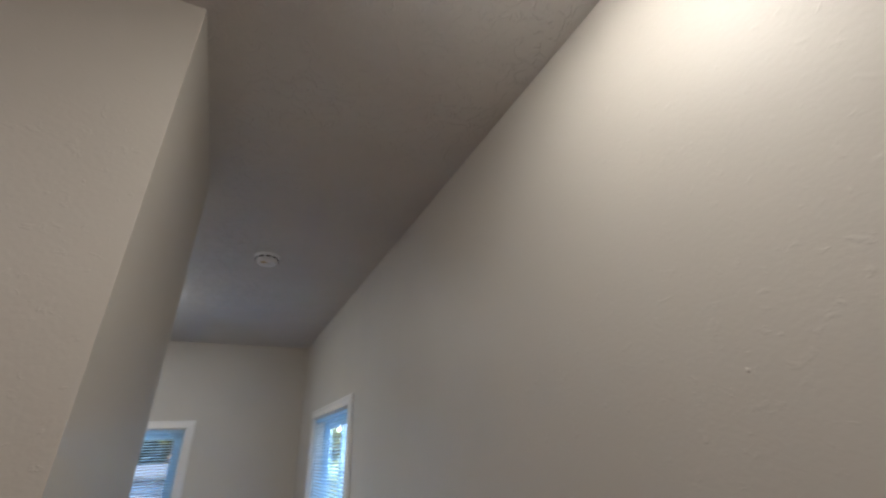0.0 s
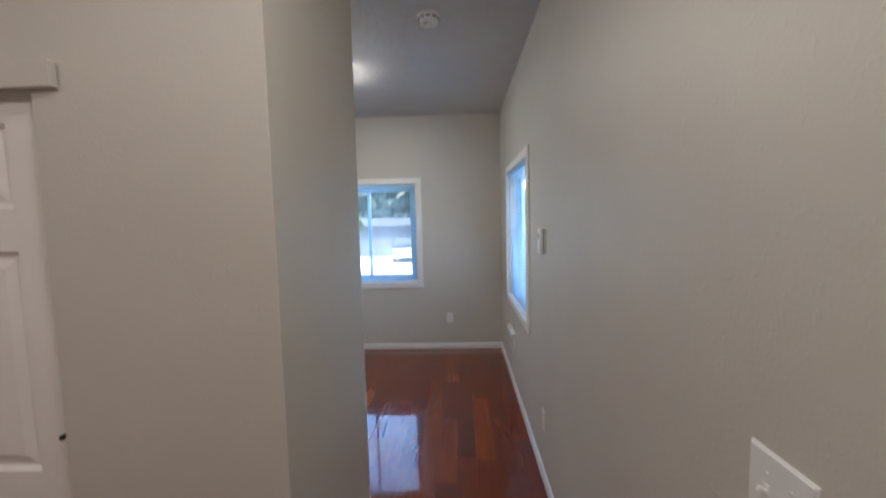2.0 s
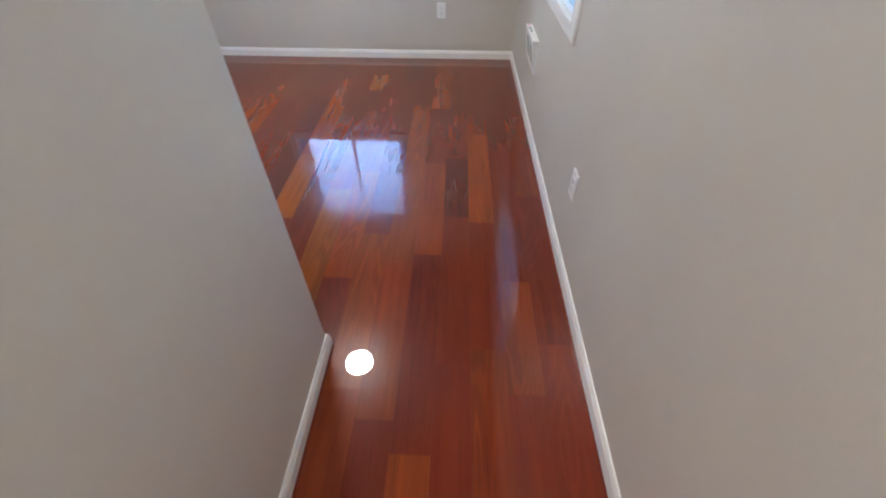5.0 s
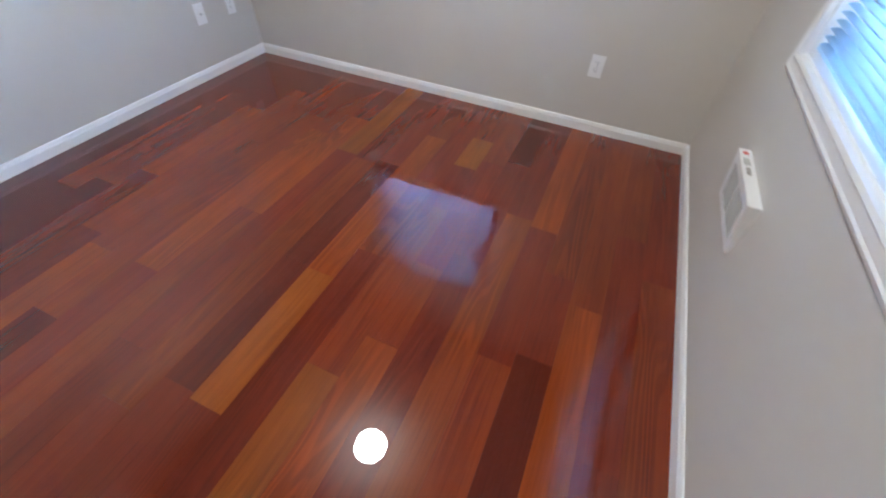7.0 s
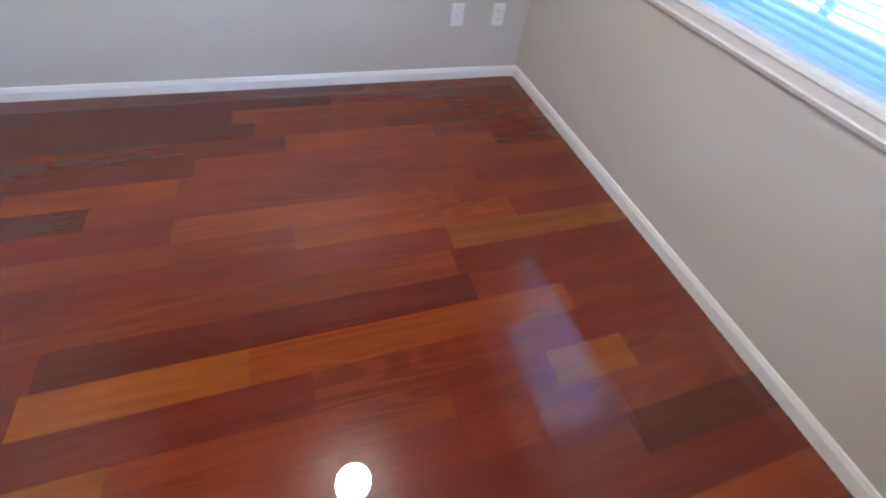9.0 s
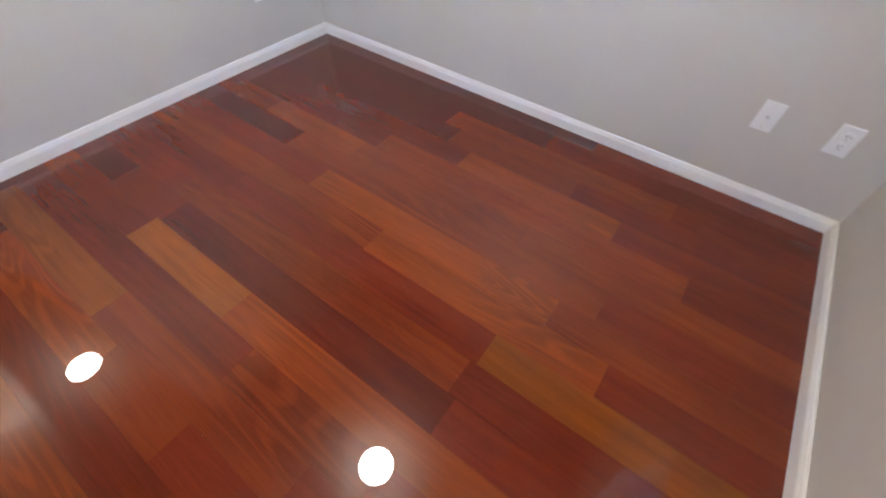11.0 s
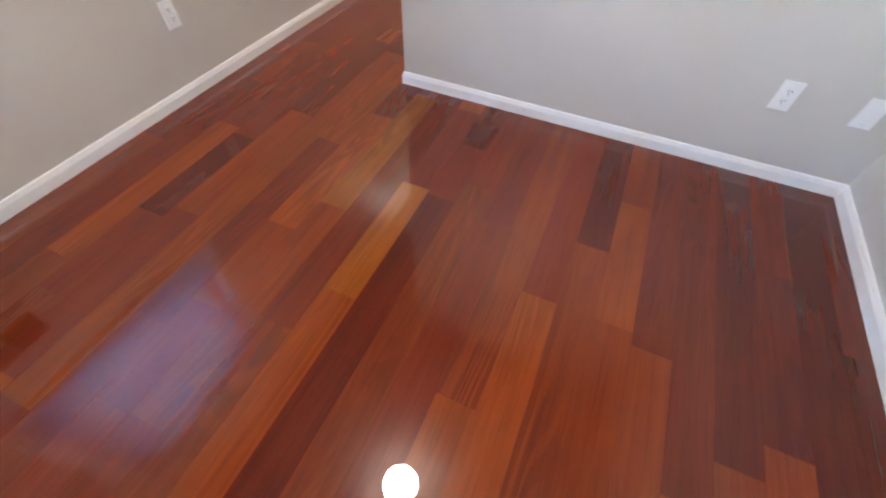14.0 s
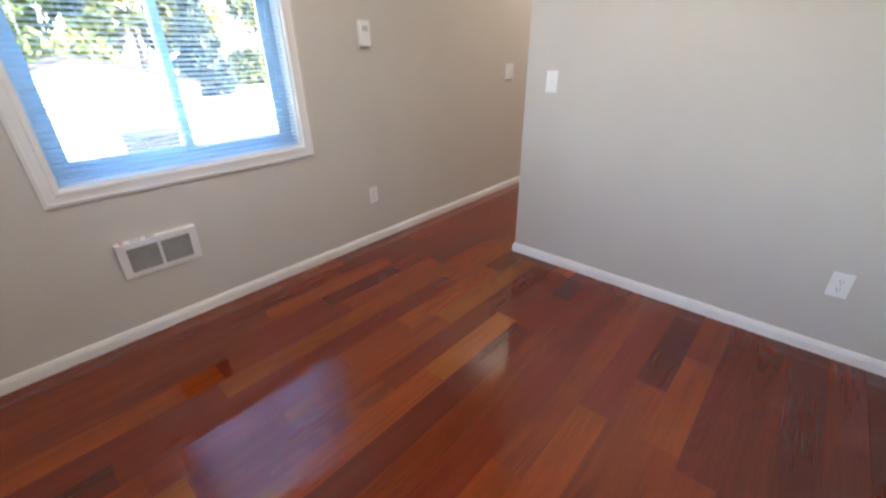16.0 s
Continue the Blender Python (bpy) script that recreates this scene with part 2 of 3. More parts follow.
def wall_x(name, x0, x1, y0, y1, hole, label):
    bm = bmesh.new()
    if hole:
        a, b, c, d = hole
        box(bm, (x0, y0, 0), (x1, a, H))
        box(bm, (x0, b, 0), (x1, y1, H))
        box(bm, (x0, a, d), (x1, b, H))
        box(bm, (x0, a, 0), (x1, b, c))
    else:
        box(bm, (x0, y0, 0), (x1, y1, H))
    return setting(name, bm, WALL, label, "wall")


wall_y("wall_north", 0.0, T, XW - T, T, W1, "greige painted plaster wall with one window")
wall_x("wall_east", 0.0, T, YS, 0.0, W2, "long greige painted wall with a window and switches")
wall_x("wall_west", XW - T, XW, YS, 0.0, None, "greige painted plaster wall")
wall_y("wall_south", YS - T, YS, XW - T, T, None, "plain greige painted wall closing the hall")
wall_y("wall_closet_back", YB - 0.11, YB, XW, XP - 0.11, None, "greige painted partition wall behind the closet")
wall_y("wall_closet_front", YC, YC + 0.115, XW, XP - 0.11, (DX0, DX1, 0.0, DZ), "greige painted partition wall with a closet doorway")
bm = box(bmesh.new(), (XP - 0.11, YC, 0), (XP, YB, H))
es = [e for e in bm.edges if abs(e.verts[0].co.z - e.verts[1].co.z) > 1 and e.verts[0].co.x > XP - 0.01]
bmesh.ops.bevel(bm, geom=es, offset=0.0012, segments=2, affect="EDGES", profile=0.5)
setting("wall_closet_end", bm, WALL, "greige painted wall end with rounded corner beads", "wall")
setting("ceiling", box(bmesh.new(), (XW - T, YS - T, H), (T, T, H + 0.25)), CEIL, "knock-down textured ceiling in warm off-white paint", "ceiling")
setting("foundation", box(bmesh.new(), (XW - T, YS - T, -1.5), (T, T, -0.021)), CONCRETE, "plain concrete foundation under the house", "foundation")

# baseboards: an ogee-topped board with two fine steps
BASE = [(0.0, 0.0), (0.012, 0.0), (0.012, 0.042), (0.0112, 0.046), (0.0098, 0.051), (0.0080, 0.055), (0.0075, 0.060), (0.004, 0.066), (0.0, 0.066)]
RUNS = [
    [(DX1, YC), (XP, YC), (XP, YB), (XW, YB), (XW, 0.0), (0.0, 0.0), (0.0, YS)],
    [(0.0, YS), (XW, YS), (XW, YC), (DX0, YC)],
]
for run in RUNS:
    path = [(x, y, 0.0) for x, y in run[::-1]]
    setting("baseboard", profile_run(BASE, path), TRIM, "white painted baseboard with a stepped top edge", "baseboard")


# ---- windows ----
CASING = [(0.0, 0.0), (0.0, 0.019), (0.012, 0.021), (0.020, 0.017), (0.045, 0.014), (0.052, 0.016), (0.066, 0.010), (0.066, 0.0)]


def ring(pts, wide, high, inner):
    """A mitred picture-frame moulding: profile of (outward, proud), round an opening wide x high, in local x, z with proud to -y."""
    bm = bmesh.new()
    hw, hh = wide / 2, high / 2
    rows = []
    for sx, sz in ((-1, -1), (1, -1), (1, 1), (-1, 1)):
        rows.append([bm.verts.new((sx * (hw + o - inner), -p, sz * (hh + o - inner))) for o, p in pts])
    for i in range(4):
        a, b = rows[i], rows[(i + 1) % 4]
        for j in range(len(pts)):
            k = (j + 1) % len(pts)
            bm.faces.new((a[j], a[k], b[k], b[j]))
    return bm


def flat_ring(wide, high, bar, depth, y):
    pts = [(0, -y), (0, -y + depth), (-bar, -y + depth), (-bar, -y)]
    return ring(pts, wide, high, 0.0)


def window(name, wide, high, m, label):
    """A sliding vinyl window in a drywall opening: casing inside, frame, a fixed and a sliding sash, glass. Local y points outdoors."""
    w = thing(name, label, "window", "", m, "structure")
    part("casing", ring(CASING, wide, high, 0.0), TRIM, w, "white painted casing with a moulded profile")
    jamb = ring([(0.0, 0.0), (0.0, -0.088), (-0.008, -0.088), (-0.008, 0.0)], wide, high, 0.0)
    part("jamb", jamb, TRIM, w)
    frame_ = part("window_frame", flat_ring(wide - 0.016, high - 0.016, 0.038, 0.060, 0.148), VINYL, w, "vinyl window frame, blue skylight put into its colour")
    box_lo = -high / 2 + 0.046
    boxpart("track", (-wide / 2 + 0.05, 0.0886, box_lo), (wide / 2 - 0.05, 0.0925, box_lo + 0.010), VINYL, frame_)
    inw, inh = wide - 0.092, high - 0.092
    for side, y in ((-1, 0.136), (1, 0.114)):
        cx = side * (inw / 4 - 0.008)
        sash_w = inw / 2 + 0.016
        sash = part("sash", flat_ring(sash_w, inh, 0.036, 0.020, y), VINYL, w, "vinyl sash, blue skylight put into its colour")
        sash.location = (cx, 0, 0)
        pane = boxpart("pane", (-sash_w / 2 + 0.03, y - 0.012, -inh / 2 + 0.03), (sash_w / 2 - 0.03, y - 0.008, inh / 2 - 0.03), GLASS, sash)
        pane.visible_shadow = False
    boxpart("latch", (-0.010, 0.086, -0.03), (0.014, 0.0935, 0.03), VINYL, w, 0.003)
    return w


def blind(wide, high, m, label):
    """A mini blind let down with open slats, hung inside the opening."""
    b = thing("window_blind", label, "blind", "mini blinds in the windows", m @ Matrix.Translation((0, -0.022, 0)))
    boxpart("headrail", (-wide / 2 + 0.012, 0.032, high / 2 - 0.034), (wide / 2 - 0.012, 0.062, high / 2 - 0.009), SLAT, b, 0.002)
    half, n = wide / 2 - 0.016, 5
    bmx = bmesh.new()
    rows = []
    for k in range(n):
        u = k / (n - 1) * 2 - 1
        y, z = 0.0125 * u, 0.0022 * (1 - u * u)
        rows.append([bmx.verts.new((sx * half, y, z + dz)) for sx in (-1, 1) for dz in (0.0, 0.0006)])
    for a, c in zip(rows, rows[1:]):
        bmx.faces.new((a[0], a[2], c[2], c[0]))
        bmx.faces.new((a[1], c[1], c[3], a[3]))
        bmx.faces.new((a[0], c[0], c[1], a[1]))
        bmx.faces.new((a[2], a[3], c[3], c[2]))
    bmx.faces.new((rows[0][0], rows[0][1], rows[0][3], rows[0][2]))
    bmx.faces.new((rows[-1][0], rows[-1][2], rows[-1][3], rows[-1][1]))
    first = part("slat", bmx, SLAT, b, "", True)
    zs = np.arange(high / 2 - 0.050, -high / 2 + 0.022, -0.0215)
    for i, z in enumerate(zs):
        s = first if i == 0 else first.copy()
        if i:
            scene.collection.objects.link(s)
            s.parent = b
        s.matrix_basis = pose(0, 0.047, z, SLAT_TILT + random.uniform(-1.2, 1.2), 0, 0)
    zb = zs[-1] - 0.012
    boxpart("bottom_rail", (-half, 0.036, zb - 0.005), (half, 0.058, zb + 0.005), SLAT, b, 0.002)
    for x in (-wide * 0.36, 0.0, wide * 0.36):
        for y in (0.0335, 0.0605):
            bmc = bmesh.new()
            cyl(bmc, 0.0006, 0.0006, high - 0.06, pose(x, y, 0), 5)
            part("ladder_cord", bmc, SLAT, b)
    bmw = bmesh.new()
    cyl(bmw, 0.003, 0.003, 0.55, pose(-wide / 2 + 0.09, 0.024, high / 2 - 0.30), 6)
    part("tilt_wand", bmw, GLASS, b, "clear plastic tilt wand")
    return b


M1 = pose((W1[0] + W1[1]) / 2, 0, (W1[2] + W1[3]) / 2)
M2 = pose(0, (W2[0] + W2[1]) / 2, (W2[2] + W2[3]) / 2, 0, 0, -90)
window("window_1", W1[1] - W1[0], W1[3] - W1[2], M1, "vinyl sliding window, white casing, blue skylight in frame colour, glass tinted to dim outdoors")
window("window_2", W2[1] - W2[0], W2[3] - W2[2], M2, "vinyl sliding window, white casing, blue skylight in frame colour, glass tinted to dim outdoors")
blind(W1[1] - W1[0], W1[3] - W1[2], M1, "mini blind let down with open slats, blue skylight put into their colour")
blind(W2[1] - W2[0], W2[3] - W2[2], M2, "mini blind let down with open slats, blue skylight put into their colour")


# ---- closet door and its header ----
def closet_door():
    d = thing("door_1", "white six-panel closet door, closed, set back in the wall", "door", "", None, "structure")
    y0, y1 = YC + 0.024, YC + 0.059
    x0, x1, z0, z1 = DX0 + 0.006, DX1 - 0.004, 0.012, DZ - 0.01
    cols = [(-2.142, -1.930), (-1.820, -1.609)]
    rows = [(0.130, 0.720), (0.913, 1.510), (1.620, 1.835)]
    bm = bmesh.new()
    xs = [x0, cols[0][0], cols[0][1], cols[1][0], cols[1][1], x1]
    zs = [z0] + [v for r in rows for v in r] + [z1]
    for i in range(5):
        for j in range(7):
            if i % 2 == 0 or j % 2 == 0:
                box(bm, (xs[i], y0, zs[j]), (xs[i + 1], y1, zs[j + 1]))
    bmesh.ops.remove_doubles(bm, verts=bm.verts, dist=1e-5)
    part("stiles_and_rails", bm, DOORW, d)
    for c in cols:
        for r in rows:
            bm = bmesh.new()
            steps = [(0.0, 0.0), (0.012, 0.011), (0.020, 0.011), (0.045, 0.003)]
            prev = None
            for ins, dep in steps:
                rr = [bm.verts.new((x, y0 + dep, z)) for x, z in ((c[0] + ins, r[0] + ins), (c[1] - ins, r[0] + ins), (c[1] - ins, r[1] - ins), (c[0] + ins, r[1] - ins))]
                if prev:
                    for k in range(4):
                        bm.faces.new((prev[k], prev[(k + 1) % 4], rr[(k + 1) % 4], rr[k]))
                prev = rr
            bm.faces.new(prev)
            part("panel", bm, DOORW, d)
    bm = bmesh.new()
    cyl(bm, 0.0055, 0.0075, 0.030, pose(DX1 - 0.012, y0 - 0.012, 1.022, 90), 14, 0.002)
    part("latch_knob", bm, DARK, d, "small dark bronze knob")
    return d


closet_door()
boxpart_h = box(bmesh.new(), (DX0 - 0.10, YC - 0.019, 1.905), (-1.434, YC, 1.967), 0.002)
tagged(link("door_header", boxpart_h, WALL), "flat header board in wall paint above the closet door", "header", "", "structure")


# ---- wall plates ----
def plate(m, kind, label, wide=0.072, high=0.116):
    """A wall plate; local x across, z up, proud to -y."""
    names = {"switch": "light_switch", "outlet": "power_outlet", "decora": "power_outlet", "jack": "phone_jack", "blank": "blank_wall_plate"}
    cat = {"switch": "switch", "outlet": "outlet", "decora": "outlet", "jack": "wall jack", "blank": "wall plate"}[kind]
    p = thing(names[kind], label, cat, "wall plates", m)
    bm = bmesh.new()
    box(bm, (-wide / 2, -0.006, -high / 2), (wide / 2, -0.0003, high / 2))
    front = [e for e in bm.edges if all(v.co.y < -0.004 for v in e.verts)]
    bmesh.ops.bevel(bm, geom=front, offset=0.003, segments=2, affect="EDGES")
    part("cover", bm, PLASTIC, p)

    def screw(x, z):
        b = bmesh.new()
        cyl(b, 0.0032, 0.0026, 0.0016, pose(x, -0.0066, z, 90), 10)
        s = part("screw", b, PLASTIC, p)
        boxpart("slot", (x - 0.0026, -0.0078, z - 0.0004), (x + 0.0026, -0.0073, z + 0.0004), SLOT, s)

    if kind == "switch":
        n = 2 if wide > 0.1 else 1
        for i in range(n):
            x = (i - (n - 1) / 2) * 0.046
            boxpart("toggle_slot", (x - 0.0055, -0.0068, -0.013), (x + 0.0055, -0.0058, 0.013), PLASTIC, p, 0.0004)
            tg = box(bmesh.new(), (-0.0040, -0.016, -0.0042), (0.0040, 0.0, 0.0042), 0.0015)
            t = part("toggle", tg, PLASTIC, p, "white toggle lever")
            t.matrix_basis = pose(x, -0.005, 0, -24, 0, 0)
            screw(x, 0.030)
            screw(x, -0.030)
    elif kind in ("outlet", "decora"):
        if kind == "decora":
            boxpart("insert", (-0.0165, -0.0078, -0.033), (0.0165, -0.0058, 0.033), PLASTIC, p, 0.0008)
            screw(0, 0.048)
            screw(0, -0.048)
        else:
            screw(0, 0)
        for s in (-1, 1):
            face = bmesh.new()
            cyl(face, 0.0165, 0.0160, 0.0024, pose(0, -0.0072, s * 0.0195, 90), 20)
            r = part("receptacle", face, PLASTIC, p)
            for dx, hh in ((-0.0062, 0.0045), (0.0062, 0.0036)):
                boxpart("slot", (dx - 0.0011, -0.0089, s * 0.0195 + 0.003 - hh), (dx + 0.0011, -0.0083, s * 0.0195 + 0.003 + hh), SLOT, r)
            hole = bmesh.new()
            cyl(hole, 0.0024, 0.0024, 0.0006, pose(0, -0.0086, s * 0.0195 - 0.0085, 90), 10)
            part("ground_hole", hole, SLOT, r)
    elif kind == "jack":
        b = bmesh.new()
        cyl(b, 0.0075, 0.006, 0.007, pose(0, -0.0085, 0.0, 90), 6)
        cyl(b, 0.0045, 0.0045, 0.010, pose(0, -0.013, 0.0, 90), 12)
        part("connector", b, STEEL, p, "small metal cable connector")
        screw(0, 0.042)
        screw(0, -0.042)
    else:
        screw(0, 0.042)
        screw(0, -0.042)
    return p


plate(pose(0, -4.125, 1.138, 0, 0, -90), "switch", "white double toggle light switch plate on the hall wall", 0.124, 0.132)
plate(pose(-1.090, YB, 1.148, 0, 0, 180), "switch", "white single toggle switch plate on the partition wall")
plate(pose(-0.618, 0, 0.375, 0, 0, 0), "outlet", "white duplex power outlet under the north window wall")
plate(pose(0, -2.406, 0.368, 0, 0, -90), "decora", "white rectangular power outlet low on the long wall")
plate(pose(XW, -0.445, 0.368, 0, 0, 90), "jack", "white wall plate with one cable connector")
plate(pose(XW, -0.195, 0.368, 0, 0, 90), "outlet", "white duplex power outlet near the corner")
plate(pose(-2.578, YB, 0.362, 0, 0, 180), "outlet", "white duplex power outlet on the partition wall")
plate(pose(-2.858, YB, 0.362, 0, 0, 180), "blank", "white blank wall plate on the partition wall")


# ---- small marks on the long wall ----
def filler_spot(y, z, r):
    b = bmesh.new()
    cyl(b, r, r * 0.6, 0.001, pose(-0.0005, y, z, 0, -90), 9)
    tagged(link("filler_spot", b, WALL), "small painted-over dab of filler on the hall wall", "wall mark", "filler spots")


filler_spot(-4.23, 1.79, 0.004)
filler_spot(-4.24, 0.95, 0.0025)


# ---- thermostat ----
def thermostat():
    t = thing("thermostat", "slim white wall thermostat with a dark slot", "thermostat", "", pose(0, -2.440, 1.424, 0, 0, -90))
    boxpart("back_plate", (-0.038, -0.010, -0.070), (0.038, -0.0003, 0.070), PLASTIC, t, 0.002)
    boxpart("gap", (-0.034, -0.014, -0.066), (0.034, -0.0095, 0.066), SLOT, t)
    cover = boxpart("cover", (-0.038, -0.032, -0.072), (0.038, -0.0135, 0.072), PLASTIC, t, 0.004)
    boxpart("display", (-0.022, -0.0332, 0.012), (0.022, -0.0318, 0.042), LCD, cover)
    b = bmesh.new()
    cyl(b, 0.006, 0.005, 0.006, pose(-0.012, -0.034, -0.048, 90), 12)
    part("button", b, PLASTIC, cover)


thermostat()


# ---- wall register ----
GRILLE = simple("grille_grey", (0.36, 0.34, 0.32), 0.55, 0.2)


def register():
    r = thing("wall_register", "white metal wall heat register with two grille openings", "air vent", "", pose(0, -1.030, 0.424, 0, 0, -90))
    w, h, top, low = 0.348, 0.188, 0.040, 0.010

    def face(z):
        return -(low + (top - low) * (z + h / 2) / h)

    def slab(bm, x0, x1, z0, z1, back=-0.0003, sink=0.0):
        vs = [bm.verts.new(p) for x in (x0, x1) for p in ((x, back, z0), (x, face(z0) + sink, z0), (x, face(z1) + sink, z1), (x, back, z1))]
        for f in ((0, 1, 2, 3), (7, 6, 5, 4), (0, 4, 5, 1), (1, 5, 6, 2), (2, 6, 7, 3), (3, 7, 4, 0)):
            bm.faces.new([vs[k] for k in f])

    x0, x1, z0, z1 = -w / 2, w / 2, -h / 2, h / 2
    bm = bmesh.new()
    slab(bm, x0, x0 + 0.036, z0, z1)
    slab(bm, x1 - 0.036, x1, z0, z1)
    slab(bm, x0 + 0.036, x1 - 0.036, z1 - 0.032, z1)
    slab(bm, x0 + 0.036, x1 - 0.036, z0, z0 + 0.026)
    bmesh.ops.remove_doubles(bm, verts=bm.verts, dist=1e-5)
    part("frame", bm, PLASTIC, r, "white enamelled metal frame")
    bm = bmesh.new()
    slab(bm, -0.007, 0.007, z0 + 0.026, z1 - 0.032, -0.004, 0.002)
    part("centre_bar", bm, PLASTIC, r)
    boxpart("backing", (x0 + 0.036, -0.003, z0 + 0.026), (x1 - 0.036, -0.001, z1 - 0.032), SLOT, r)
    for a, b in ((x0 + 0.036, -0.007), (0.007, x1 - 0.036)):
        z = z0 + 0.030
        while z < z1 - 0.034:
            lv = boxpart("louvre", (a, -0.0045, -0.0011), (b, 0.0045, 0.0011), GRILLE, r)
            lv.matrix_basis = pose(0, face(z) + 0.006, z, 35, 0, 0)
            z += 0.0068
    boxpart("damper_lever", (-0.045, -0.028, z1 + 0.0002), (-0.005, -0.016, z1 + 0.004), GRILLE, r, 0.001)
    boxpart("marking", (-0.110, -0.032, z1 + 0.0002), (-0.065, -0.012, z1 + 0.001), LCD, r)
    b = bmesh.new()
    cyl(b, 0.009, 0.009, 0.0025, pose(-0.145, -0.021, z1 + 0.0014), 14)
    part("sticker", b, RED, r, "red dot sticker")


register()


# ---- smoke detector ----
def smoke_detector():
    s = thing("smoke_detector", "round white smoke detector on the ceiling", "smoke detector", "", pose(-0.628, -2.266, H))
    b = bmesh.new()
    white = simple("detector_white", (0.88, 0.88, 0.88), 0.45, 0, 0.02)
    cyl(b, 0.064, 0.070, 0.012, pose(0, 0, -0.0063), 32)
    part("base", b, white, s, "", False)
    b = bmesh.new()
    cyl(b, 0.052, 0.060, 0.034, pose(0, 0, -0.0295), 32, 0.004)
    body = part("body", b, white, s)
    for i in range(10):
        a = i * 36
        boxpart("vent_slot", (-0.012, -0.0612, -0.024), (0.012, -0.0560, -0.017), SLOT, body).matrix_basis = pose(0, 0, 0, 0, 0, a)
    b = bmesh.new()
    cyl(b, 0.012, 0.013, 0.003, pose(0.012, -0.012, -0.048), 18)
    part("test_button", b, PLASTIC, body)
    boxpart("label", (-0.032, -0.032, -0.0478), (-0.004, -0.010, -0.0462), simple("label_tan", (0.55, 0.42, 0.2)), body)


smoke_detector()


# ---- ceiling lamps ----
def dome_lamp(x, y, power, rgb, label):
    l = thing("ceiling_lamp", label, "ceiling lamp", "flush ceiling lamps", pose(x, y, H))
    b = bmesh.new()
    cyl(b, 0.165, 0.170, 0.022, pose(0, 0, -0.0115), 40, 0.003)
    part("base_ring", b, STEEL, l, "brushed metal base ring")
    b = bmesh.new()
    bmesh.ops.create_uvsphere(b, u_segments=32, v_segments=16, radius=0.15)
    bmesh.ops.delete(b, geom=[v for v in b.verts if v.co.z > 0.01], context="VERTS")
    for v in b.verts:
        v.co.z = v.co.z * 0.30 - 0.0225
    part("shade", b, lit("lamp_glass", rgb, power), l, "glowing white glass dome", True)


dome_lamp(-1.470, -1.475, LAMP1, (1.0, 0.955, 0.89), "flush white glass dome ceiling lamp, switched on")
dome_lamp(-0.42, -4.38, LAMP2, (1.0, 0.93, 0.84), "flush white glass dome lamp in the hall, switched on")
# Extra lamp added out of view to brighten the closet's front wall.
dome_lamp(-2.05, -5.25, HALL_FILL, (1.0, 0.88, 0.82), "unseen dome lamp added to brighten the hall, switched on")


# ---- outdoors ----
GZ = -1.5


def sheet(name, pts, z, material, label, category):
    bm = bmesh.new()
    top = [bm.verts.new((x, y, z)) for x, y in pts]
    bm.faces.new(top)
    return tagged(link(name, bm, material), label, category, "", "structure")


ground = sheet("ground", [(-900, -900), (900, -900), (900, 900), (-900, 900)], GZ, GRASS, "dry green lawn reaching to the horizon", "ground")
sheet("driveway", [(1.0, -60), (60, -60), (60, 12), (2, 12), (2, 26.9), (-12, 26.9), (-12, 3), (1.0, 2)], GZ + 0.02, CONCRETE, "pale sunlit concrete driveway", "driveway")
def foliage(count, size, place, seed):
    rnd = random.Random(seed)
    verts, faces = [], []
    for _ in range(count):
        c = Vector(place(rnd))
        q = Euler((rnd.uniform(0, 6.3), rnd.uniform(0, 6.3), rnd.uniform(0, 6.3))).to_matrix()
        s = size * rnd.uniform(0.6, 1.4)
        i = len(verts)
        for u, v in ((-1, 0), (0, -0.55), (1, 0), (0, 0.55)):
            verts.append(c + q @ Vector((u * s, v * s, 0)))
        faces.append((i, i + 1, i + 2, i + 3))
    me = bpy.data.meshes.new("crown")
    me.from_pydata(verts, [], faces)
    return me


